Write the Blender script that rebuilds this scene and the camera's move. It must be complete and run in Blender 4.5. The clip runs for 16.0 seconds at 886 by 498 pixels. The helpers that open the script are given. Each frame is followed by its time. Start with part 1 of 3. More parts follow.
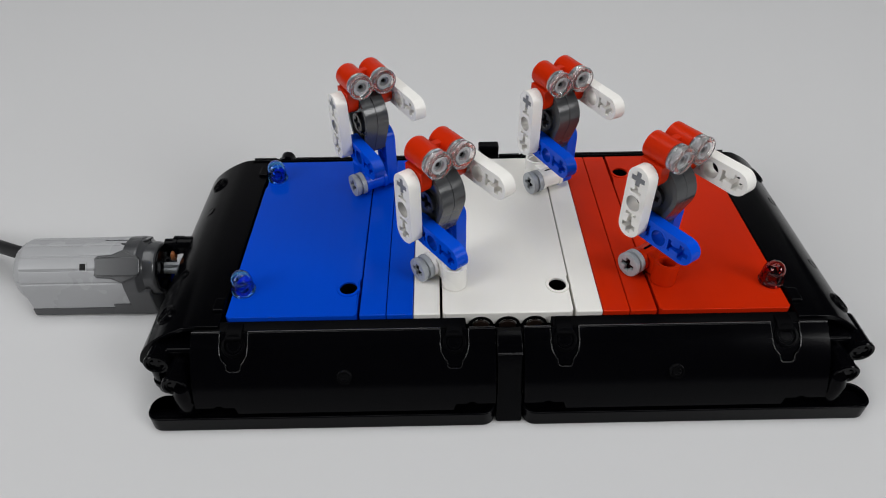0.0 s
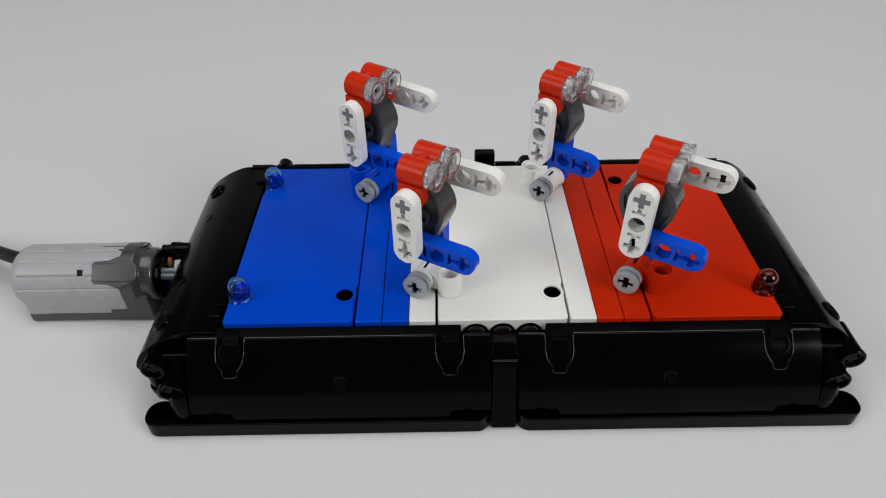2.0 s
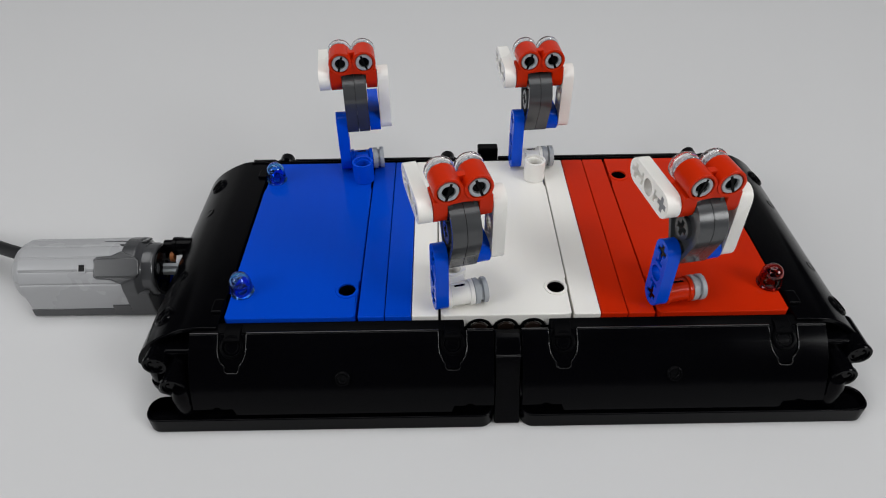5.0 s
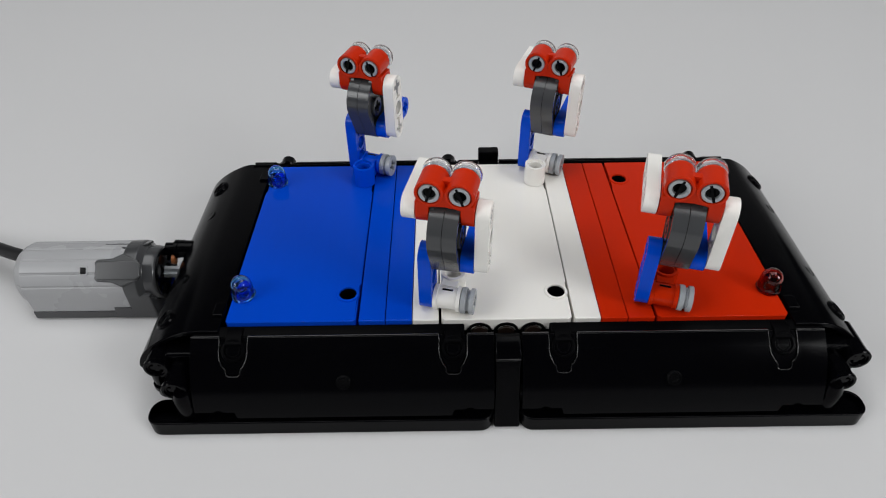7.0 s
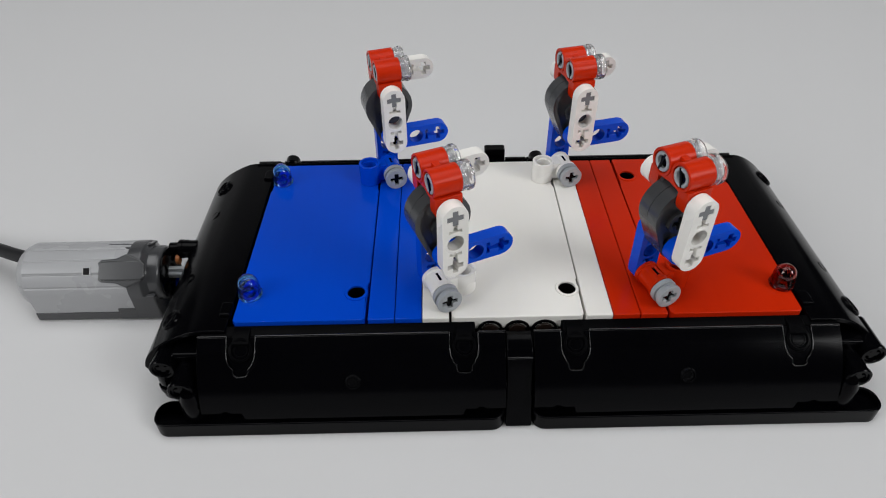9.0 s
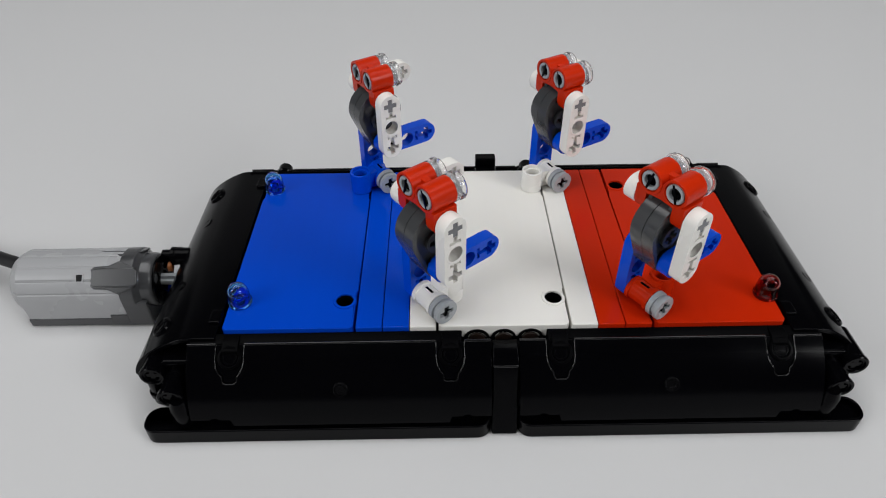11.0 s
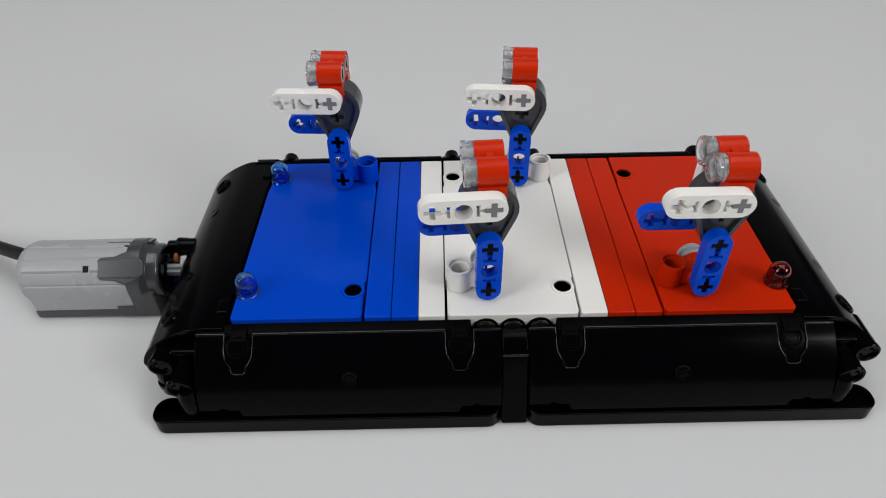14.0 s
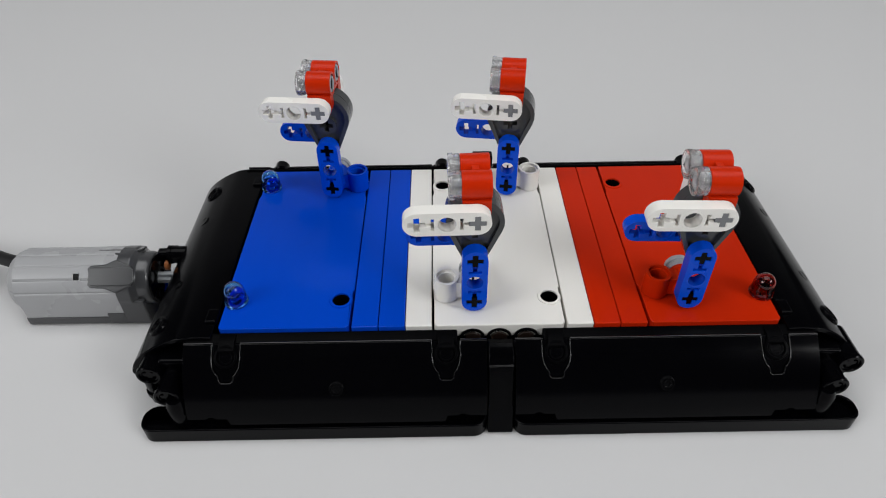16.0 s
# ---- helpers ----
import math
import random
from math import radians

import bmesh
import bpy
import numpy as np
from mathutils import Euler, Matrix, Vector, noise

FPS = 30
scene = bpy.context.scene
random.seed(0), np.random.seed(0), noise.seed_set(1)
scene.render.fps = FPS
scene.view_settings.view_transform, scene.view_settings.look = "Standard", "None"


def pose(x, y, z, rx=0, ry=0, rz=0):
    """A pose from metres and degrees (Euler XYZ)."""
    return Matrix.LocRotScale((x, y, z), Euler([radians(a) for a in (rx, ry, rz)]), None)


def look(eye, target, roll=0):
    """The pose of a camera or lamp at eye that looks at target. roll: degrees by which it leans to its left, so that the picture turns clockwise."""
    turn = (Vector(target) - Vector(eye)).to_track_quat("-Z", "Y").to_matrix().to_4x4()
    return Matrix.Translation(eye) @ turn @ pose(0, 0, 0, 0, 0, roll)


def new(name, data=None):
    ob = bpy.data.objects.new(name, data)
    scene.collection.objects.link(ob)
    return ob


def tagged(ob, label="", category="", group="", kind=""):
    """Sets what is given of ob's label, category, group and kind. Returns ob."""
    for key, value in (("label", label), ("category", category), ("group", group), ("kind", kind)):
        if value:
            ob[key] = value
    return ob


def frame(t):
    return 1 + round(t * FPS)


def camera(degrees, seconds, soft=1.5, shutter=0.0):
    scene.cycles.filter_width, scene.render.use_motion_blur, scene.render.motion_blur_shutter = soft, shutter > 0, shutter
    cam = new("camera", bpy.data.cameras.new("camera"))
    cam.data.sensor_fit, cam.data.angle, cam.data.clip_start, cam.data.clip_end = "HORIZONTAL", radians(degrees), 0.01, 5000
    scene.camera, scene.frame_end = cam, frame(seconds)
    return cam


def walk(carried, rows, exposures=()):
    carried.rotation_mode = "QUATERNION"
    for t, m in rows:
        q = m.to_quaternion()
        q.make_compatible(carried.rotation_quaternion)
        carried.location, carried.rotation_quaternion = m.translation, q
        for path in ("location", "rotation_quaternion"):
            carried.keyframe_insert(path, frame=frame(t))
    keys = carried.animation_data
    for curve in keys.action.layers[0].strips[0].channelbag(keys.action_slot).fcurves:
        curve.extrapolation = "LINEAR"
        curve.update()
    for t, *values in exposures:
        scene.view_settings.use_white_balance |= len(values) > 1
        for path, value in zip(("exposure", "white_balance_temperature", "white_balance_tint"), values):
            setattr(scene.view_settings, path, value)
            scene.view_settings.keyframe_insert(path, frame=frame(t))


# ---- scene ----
U = 0.008  # one module of the building system


def eye(x, y, z, yaw, pitch, roll):
    return pose(x, y, z, 90 + pitch, 0, yaw) @ pose(0, 0, 0, 0, 0, roll)


cam = camera(68.2, 16.0, soft=1.1)
PATH = [
    (0.000, -0.01905, -0.13231, 0.16986, -0.08, -41.07, -1.01),
    (0.200, -0.01849, -0.13251, 0.16997, -0.03, -40.90, -0.90),
    (0.500, -0.01966, -0.13219, 0.17034, -0.37, -40.89, -0.60),
    (0.700, -0.02030, -0.13269, 0.17061, -0.30, -40.69, -0.54),
    (1.000, -0.02003, -0.13216, 0.17098, -0.10, -40.72, -0.72),
    (1.200, -0.01946, -0.13064, 0.17227, -0.13, -40.98, -0.83),
    (1.500, -0.01835, -0.13093, 0.17215, -0.37, -40.78, -0.62),
    (1.733, -0.01711, -0.13090, 0.17259, -0.26, -40.87, -0.79),
    (2.000, -0.01838, -0.13289, 0.17137, -0.34, -40.66, -0.66),
    (2.233, -0.01881, -0.13197, 0.17159, -0.09, -40.98, -0.71),
    (2.500, -0.01934, -0.13276, 0.17122, -0.07, -40.65, -0.73),
    (2.733, -0.01889, -0.13318, 0.17048, -0.15, -40.81, -0.62),
    (3.000, -0.01816, -0.13349, 0.17007, -0.06, -41.03, -0.58),
    (3.233, -0.01843, -0.13302, 0.17001, -0.06, -41.13, -0.68),
    (3.500, -0.01973, -0.13117, 0.16909, 0.06, -41.36, -0.61),
    (3.733, -0.01958, -0.13029, 0.16892, 0.30, -41.40, -0.96),
    (3.833, -0.01958, -0.13029, 0.16892, 0.30, -41.40, -0.96),
    (3.900, -0.02347, -0.12952, 0.16774, -0.59, -40.74, -0.71),
    (4.000, -0.02331, -0.12882, 0.16817, -0.57, -41.01, -0.72),
    (4.467, -0.02072, -0.13175, 0.16974, -0.17, -41.01, -1.04),
    (4.767, -0.01905, -0.13231, 0.16986, -0.08, -41.07, -1.01),
    (4.967, -0.01849, -0.13251, 0.16997, -0.03, -40.90, -0.90),
    (5.267, -0.01966, -0.13219, 0.17034, -0.37, -40.89, -0.60),
    (5.467, -0.02030, -0.13269, 0.17061, -0.30, -40.69, -0.54),
    (5.767, -0.02003, -0.13216, 0.17098, -0.10, -40.72, -0.72),
    (5.967, -0.01946, -0.13064, 0.17227, -0.13, -40.98, -0.83),
    (6.267, -0.01847, -0.13147, 0.17174, -0.36, -40.56, -0.64),
    (6.500, -0.01719, -0.13108, 0.17227, -0.27, -40.74, -0.80),
    (6.733, -0.01823, -0.13285, 0.17142, -0.32, -40.65, -0.66),
    (7.000, -0.01881, -0.13197, 0.17159, -0.09, -40.98, -0.71),
    (7.267, -0.01925, -0.13280, 0.17130, -0.04, -40.64, -0.75),
    (7.500, -0.01889, -0.13318, 0.17048, -0.15, -40.81, -0.62),
    (7.733, -0.01862, -0.13362, 0.16997, -0.20, -40.98, -0.46),
    (8.000, -0.01843, -0.13302, 0.17001, -0.06, -41.13, -0.68),
    (8.267, -0.01965, -0.13162, 0.16907, 0.02, -41.26, -0.56),
    (8.500, -0.01958, -0.13029, 0.16892, 0.30, -41.40, -0.96),
    (8.600, -0.01958, -0.13029, 0.16892, 0.30, -41.40, -0.96),
    (8.700, -0.02383, -0.13054, 0.16681, -0.68, -40.21, -0.66),
    (9.233, -0.02072, -0.13175, 0.16974, -0.17, -41.01, -1.04),
    (9.533, -0.01905, -0.13231, 0.16986, -0.08, -41.07, -1.01),
    (9.733, -0.01849, -0.13251, 0.16997, -0.03, -40.90, -0.90),
    (10.033, -0.01966, -0.13219, 0.17034, -0.37, -40.89, -0.60),
    (10.233, -0.02030, -0.13269, 0.17061, -0.30, -40.69, -0.54),
    (10.533, -0.02003, -0.13216, 0.17098, -0.10, -40.72, -0.72),
    (10.733, -0.01946, -0.13064, 0.17227, -0.13, -40.98, -0.83),
    (11.000, -0.01860, -0.13201, 0.17132, -0.36, -40.35, -0.65),
    (11.267, -0.01711, -0.13090, 0.17259, -0.26, -40.87, -0.79),
    (11.500, -0.01807, -0.13280, 0.17147, -0.31, -40.64, -0.66),
    (11.767, -0.01881, -0.13197, 0.17159, -0.09, -40.98, -0.71),
    (12.000, -0.01916, -0.13284, 0.17138, -0.01, -40.64, -0.78),
    (12.267, -0.01889, -0.13318, 0.17048, -0.15, -40.81, -0.62),
    (12.500, -0.01908, -0.13374, 0.16987, -0.34, -40.94, -0.35),
    (12.767, -0.01843, -0.13302, 0.17001, -0.06, -41.13, -0.68),
    (13.000, -0.01956, -0.13207, 0.16904, -0.03, -41.15, -0.52),
    (13.267, -0.01958, -0.13029, 0.16892, 0.30, -41.40, -0.96),
    (13.367, -0.01958, -0.13029, 0.16892, 0.30, -41.40, -0.96),
    (13.433, -0.02347, -0.12952, 0.16774, -0.59, -40.74, -0.71),
    (13.500, -0.02328, -0.12920, 0.16825, -0.52, -41.01, -0.75),
    (14.000, -0.02072, -0.13175, 0.16974, -0.17, -41.01, -1.04),
    (14.300, -0.01905, -0.13231, 0.16986, -0.08, -41.07, -1.01),
    (14.500, -0.01849, -0.13251, 0.16997, -0.03, -40.90, -0.90),
    (14.800, -0.01966, -0.13219, 0.17034, -0.37, -40.89, -0.60),
    (15.000, -0.02030, -0.13269, 0.17061, -0.30, -40.69, -0.54),
    (15.300, -0.02003, -0.13216, 0.17098, -0.10, -40.72, -0.72),
    (15.500, -0.01946, -0.13064, 0.17227, -0.13, -40.98, -0.83),
    (15.767, -0.01847, -0.13147, 0.17174, -0.36, -40.56, -0.64),
    (16.000, -0.01704, -0.13072, 0.17290, -0.25, -41.01, -0.78),
]
walk(cam, [(t, eye(x, y, z, yaw, pitch, roll)) for t, x, y, z, yaw, pitch, roll in PATH])

# ---- light: unseen fill lights added above the table in a made-up dim room ----
# added weak ambient light; the closed room shuts it out
world = bpy.data.worlds.new("room_ambient")
world.use_nodes = True
world.node_tree.nodes["Background"].inputs[0].default_value = (0.9, 0.95, 1.0, 1)
world.node_tree.nodes["Background"].inputs[1].default_value = 0.12
scene.world = world
scene.view_settings.exposure = 0.0


def overhead_fill(x, y, sx, sy, watts, tint):
    data = bpy.data.lights.new("overhead_fill_light", "AREA")
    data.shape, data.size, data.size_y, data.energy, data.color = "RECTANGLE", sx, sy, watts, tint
    ob = new("overhead_fill_light", data)
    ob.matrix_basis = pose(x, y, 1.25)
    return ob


# two unseen area lights, added to brighten the scene from above
overhead_fill(-0.36, 0.12, 0.7, 0.9, 5.0, (0.975, 0.985, 0.99))
overhead_fill(0.46, 0.02, 0.7, 0.9, 4.4, (0.975, 0.985, 0.99))


def side_fill(place, target, size, watts, tint):
    data = bpy.data.lights.new("side_fill_light", "AREA")
    data.shape, data.size, data.energy, data.color = "SQUARE", size, watts, tint
    ob = new("side_fill_light", data)
    ob.matrix_basis = look(place, target)
    return ob


# unseen fill lights added beside the camera; the right one makes the panel glare
side_fill((1.22, -0.84, 0.9), (0, 0.03, 0.04), 0.62, 11.5, (0.975, 0.985, 0.99))
side_fill((-1.35, -0.75, 0.95), (0, 0.03, 0.04), 0.8, 11.7, (0.975, 0.985, 0.99))


# ---- materials ----
def material(name, colour, rough=0.25, coat=0.0, bump=0.02, scale=900.0, spread=0.06, metal=0.0, transmit=0.0, ior=1.5, spec=0.3, vary=0.22, streak=0.0):
    m = bpy.data.materials.new(name)
    m.use_nodes = True
    n, l = m.node_tree.nodes, m.node_tree.links
    b = n["Principled BSDF"]
    geo = n.new("ShaderNodeTexCoord")
    fine = n.new("ShaderNodeTexNoise")
    fine.inputs["Scale"].default_value, fine.inputs["Detail"].default_value = scale, 3
    wide = n.new("ShaderNodeTexNoise")
    wide.inputs["Scale"].default_value, wide.inputs["Detail"].default_value = 45.0, 4
    l.new(geo.outputs["Object"], fine.inputs["Vector"])
    if streak:
        # faint long scuffs along the part
        lay = n.new("ShaderNodeMapping")
        lay.inputs["Scale"].default_value = (streak, 0.25, 1.0)
        l.new(geo.outputs["Object"], lay.inputs["Vector"])
        l.new(lay.outputs["Vector"], wide.inputs["Vector"])
    else:
        l.new(geo.outputs["Object"], wide.inputs["Vector"])
    mix = n.new("ShaderNodeMix")
    mix.data_type = "RGBA"
    mix.inputs["A"].default_value = (*[c * (1 - spread) for c in colour], 1)
    mix.inputs["B"].default_value = (*[min(1, c * (1 + spread)) for c in colour], 1)
    l.new(wide.outputs["Fac"], mix.inputs["Factor"])
    l.new(mix.outputs["Result"], b.inputs["Base Color"])
    gloss = n.new("ShaderNodeMapRange")
    gloss.inputs["From Min"].default_value, gloss.inputs["From Max"].default_value = 0.3, 0.7
    gloss.inputs["To Min"].default_value, gloss.inputs["To Max"].default_value = rough * (1 - vary), rough * (1 + vary)
    l.new(wide.outputs["Fac"], gloss.inputs["Value"])
    l.new(gloss.outputs["Result"], b.inputs["Roughness"])
    relief = n.new("ShaderNodeBump")
    relief.inputs["Strength"].default_value, relief.inputs["Distance"].default_value = bump, 0.0002
    l.new(fine.outputs["Fac"], relief.inputs["Height"])
    l.new(relief.outputs["Normal"], b.inputs["Normal"])
    b.inputs["Metallic"].default_value = metal
    b.inputs["IOR"].default_value = ior
    b.inputs["Specular IOR Level"].default_value = spec
    b.inputs["Transmission Weight"].default_value = transmit
    b.inputs["Coat Weight"].default_value = coat
    return m


BLUE = material("blue_plastic", (0.0003, 0.07, 0.64), 0.2, spec=0.16)
RED = material("red_plastic", (0.56, 0.023, 0.002), 0.24, spec=0.14)
WHITE = material("white_plastic", (0.9, 0.88, 0.835), 0.27)
DECK_BLUE = material("worn_blue_plastic", (0.0003, 0.056, 0.53), 0.17, spec=0.14, spread=0.025, streak=7.0, vary=0.3)
DECK_RED = material("worn_red_plastic", (0.53, 0.02, 0.002), 0.17, spec=0.16, spread=0.03, streak=7.0, vary=0.3)
DECK_WHITE = material("worn_white_plastic", (0.83, 0.81, 0.765), 0.17, spread=0.012, streak=7.0, vary=0.3)
BLACK = material("black_plastic", (0.0011, 0.0011, 0.0016), 0.17, spread=0.2, spec=0.08)
# the same black plastic made glossier, for edges drawn as bright highlights
GLINT_BLACK = material("glint_black_plastic", (0.003, 0.003, 0.0035), 0.16, spread=0.2, spec=0.55)
SATIN = material("satin_black_plastic", (0.0012, 0.0012, 0.0016), 0.36, spread=0.2, spec=0.025)
DARK = material("dark_grey_plastic", (0.055, 0.057, 0.06), 0.2, spec=0.5)
GREY = material("light_grey_plastic", (0.38, 0.4, 0.42), 0.28)
SILVER = material("motor_grey_plastic", (0.36, 0.362, 0.372), 0.28, spec=0.4)
GUNMETAL = material("motor_dark_plastic", (0.05, 0.051, 0.054), 0.2, spec=0.6)
RUBBER = material("black_rubber", (0.012, 0.012, 0.013), 0.5)
CLEAR = material("clear_plastic", (0.97, 0.97, 0.975), 0.05, transmit=0.92, ior=1.45, spread=0.0, spec=0.5)
FROSTED = material("frosted_clear_plastic", (0.86, 0.86, 0.87), 0.22, transmit=0.6, ior=1.4, spread=0.03, spec=0.5)
STEEL = material("mid_grey_plastic", (0.2, 0.205, 0.215), 0.3)
CLEAR_BLUE = material("clear_blue_plastic", (0.09, 0.38, 0.94), 0.08, transmit=1.0, ior=1.45, spec=0.5)
CLEAR_RED = material("clear_red_plastic", (0.42, 0.015, 0.01), 0.06, transmit=1.0, ior=1.45, spec=0.5)
BROWN = material("brown_tinted_pin", (0.014, 0.008, 0.006), 0.3)
AMBER = material("orange_brown_plastic", (0.35, 0.12, 0.04), 0.3)
PAPER = material("white_sheet", (0.625, 0.622, 0.626), 0.5, bump=0.0, scale=400, spread=0.004, vary=0.03)
WALL = material("dark_surround_grey", (0.10, 0.10, 0.105), 0.8, spread=0.04)


# ---- mesh tools; lengths in modules ----
def part(name, bm, mat, parent=None, label="", bevel=0.035, at=None):
    bmesh.ops.remove_doubles(bm, verts=bm.verts, dist=1e-5)
    bmesh.ops.recalc_face_normals(bm, faces=bm.faces)
    bmesh.ops.scale(bm, vec=(U, U, U), verts=bm.verts)
    me = bpy.data.meshes.new(name)
    bm.to_mesh(me)
    bm.free()
    me.materials.append(mat)
    me.polygons.foreach_set("use_smooth", [True] * len(me.polygons))
    me.set_sharp_from_angle(angle=radians(35))
    ob = new(name, me)
    if parent is not None:
        ob.parent = parent
    if at is not None:
        ob.matrix_basis = at
    if label:
        tagged(ob, label)
    if bevel:
        mod = ob.modifiers.new("edge", "BEVEL")
        mod.width, mod.segments, mod.limit_method, mod.angle_limit = bevel * U, 2, "ANGLE", radians(40)
        mod.harden_normals = True
    return ob


def thing(name, m, label, category, group=""):
    ob = new(name)
    ob.empty_display_size = 0.01
    ob.matrix_basis = m
    return tagged(ob, label, category, group)


def circle(cx, cy, r, n=24, a0=0.0, a1=360.0):
    closed = abs(a1 - a0) >= 360
    k = n if closed else n + 1
    return [(cx + r * math.cos(radians(a0 + (a1 - a0) * i / n)), cy + r * math.sin(radians(a0 + (a1 - a0) * i / n))) for i in range(k)]


def stadium(x0, x1, r, n=10):
    return circle(x1, 0, r, n, -90, 90) + circle(x0, 0, r, n, 90, 270)


def cross(cx, cy, arm=0.29, half=0.1):
    a, h = arm, half
    return [(cx + x, cy + y) for x, y in ((a, -h), (a, h), (h, h), (h, a), (-h, a), (-h, h), (-a, h), (-a, -h), (-h, -h), (-h, -a), (h, -a), (h, -h))]


AXES = {"z": Matrix.Identity(4), "y": Matrix(((1, 0, 0, 0), (0, 0, 1, 0), (0, 1, 0, 0), (0, 0, 0, 1))), "x": Matrix(((0, 0, 1, 0), (1, 0, 0, 0), (0, 1, 0, 0), (0, 0, 0, 1)))}


def slab(bm, outer, holes, lo, hi, axis="z", m=None):
    """A flat outline with holes, made solid from lo to hi along an axis. Axis y takes (x, z), axis x takes (y, z)."""
    tool = bmesh.new()
    edges = []
    for loop in [outer, *holes]:
        vs = [tool.verts.new((x, y, lo)) for x, y in loop]
        edges += [tool.edges.new((vs[i], vs[(i + 1) % len(vs)])) for i in range(len(vs))]
    faces = [f for f in bmesh.ops.triangle_fill(tool, edges=edges, use_beauty=True)["geom"] if isinstance(f, bmesh.types.BMFace)]
    bmesh.ops.dissolve_limit(tool, angle_limit=radians(1), verts=tool.verts, edges=tool.edges)
    faces = list(tool.faces)
    up = bmesh.ops.extrude_face_region(tool, geom=faces, use_keep_orig=True)["geom"]
    bmesh.ops.translate(tool, vec=(0, 0, hi - lo), verts=[v for v in up if isinstance(v, bmesh.types.BMVert)])
    turn = (m or Matrix.Identity(4)) @ AXES[axis]
    add(bm, tool, turn)


def add(bm, tool, turn=None):
    if turn is not None:
        tool.transform(turn)
    me = bpy.data.meshes.new("scratch")
    tool.to_mesh(me)
    tool.free()
    bm.from_mesh(me)
    bpy.data.meshes.remove(me)


def box(bm, x0, x1, y0, y1, z0, z1, m=None):
    tool = bmesh.new()
    bmesh.ops.create_cube(tool, size=1)
    for v in tool.verts:
        v.co = (x0 + (v.co.x + 0.5) * (x1 - x0), y0 + (v.co.y + 0.5) * (y1 - y0), z0 + (v.co.z + 0.5) * (z1 - z0))
    add(bm, tool, m)


def lathe(bm, profile, m, n=28):
    """A profile of (radius, height) turned round z, then set by m."""
    tool = bmesh.new()
    rings = []
    for r, z in profile:
        if r < 1e-6:
            rings.append([tool.verts.new((0, 0, z))])
        else:
            rings.append([tool.verts.new((r * math.cos(2 * math.pi * i / n), r * math.sin(2 * math.pi * i / n), z)) for i in range(n)])
    for a, b in zip(rings, rings[1:]):
        for i in range(n):
            j = (i + 1) % n
            if len(a) == 1 and len(b) == 1:
                continue
            if len(a) == 1:
                tool.faces.new((a[0], b[i], b[j]))
            elif len(b) == 1:
                tool.faces.new((a[i], a[j], b[0]))
            else:
                tool.faces.new((a[i], a[j], b[j], b[i]))
    add(bm, tool, m)


def toward(place, way):
    """Sets z along way at a place."""
    return Matrix.Translation(place) @ Vector(way).to_track_quat("Z", "Y").to_matrix().to_4x4()


def tube(bm, place, way, length, outer=0.5, inner=0.3, n=24):
    m = toward(place, way)
    lathe(bm, [(inner, 0.12), (inner + 0.08, 0.12), (inner + 0.08, 0), (outer, 0), (outer, length), (inner + 0.08, length), (inner + 0.08, length - 0.12), (inner, length - 0.12), (inner, 0.12)], m, n)


# ---- setting ----
def sheet():
    """The white sheet on the table, swept up into the back."""
    prof = [(-0.9, 0.0), (0.95, 0.0)]
    prof += [(0.95 + 0.45 * math.sin(radians(a)), 0.45 - 0.45 * math.cos(radians(a))) for a in range(8, 91, 6)]
    prof += [(1.4, 1.3)]
    bm = bmesh.new()
    rows = [[bm.verts.new((x / U, y / U, z / U)) for x in (-1.5, 1.5)] for y, z in prof]
    for a, b in zip(rows, rows[1:]):
        bm.faces.new((a[0], a[1], b[1], b[0]))
    ob = part("ground", bm, PAPER, bevel=0)
    return tagged(ob, "smooth glossy white tabletop sheet curving up behind", "tabletop", kind="structure")


sheet()


# unseen dark room, added around the table to keep reflections on black parts dark
def unseen_wall(name, x0, x1, y0, y1, z0, z1, label):
    bm = bmesh.new()
    box(bm, x0 / U, x1 / U, y0 / U, y1 / U, z0 / U, z1 / U)
    return tagged(part(name, bm, WALL, bevel=0), label, "ceiling" if name == "ceiling" else "floor" if name == "floor" else "wall", kind="structure")


unseen_wall("unseen_wall_north", -2.1, 2.1, 1.9, 2.0, -0.75, 2.1, "unseen grey wall added to darken reflections")
unseen_wall("unseen_wall_south", -2.1, 2.1, -2.0, -1.9, -0.75, 2.1, "unseen grey wall added to darken reflections")
unseen_wall("unseen_wall_west", -2.2, -2.1, -2.0, 2.0, -0.75, 2.1, "unseen grey wall added to darken reflections")
unseen_wall("unseen_wall_east", 2.1, 2.2, -2.0, 2.0, -0.75, 2.1, "unseen grey wall added to darken reflections")
unseen_wall("ceiling", -2.2, 2.2, -2.0, 2.0, 2.1, 2.2, "unseen grey ceiling added to darken reflections")
unseen_wall("floor", -2.2, 2.2, -2.0, 2.0, -0.85, -0.75, "unseen grey floor closing the added dark room")

# ---- the motorised base ----
TOP = 3.66   # height of the deck
DEEP = 10.25
NEAR, FAR = 1.41, 8.84   # rows of the deck's pin holes

base = thing("display_base", pose(0, 0, 0), "black brick-built base with blue, white and red deck", "toy base")


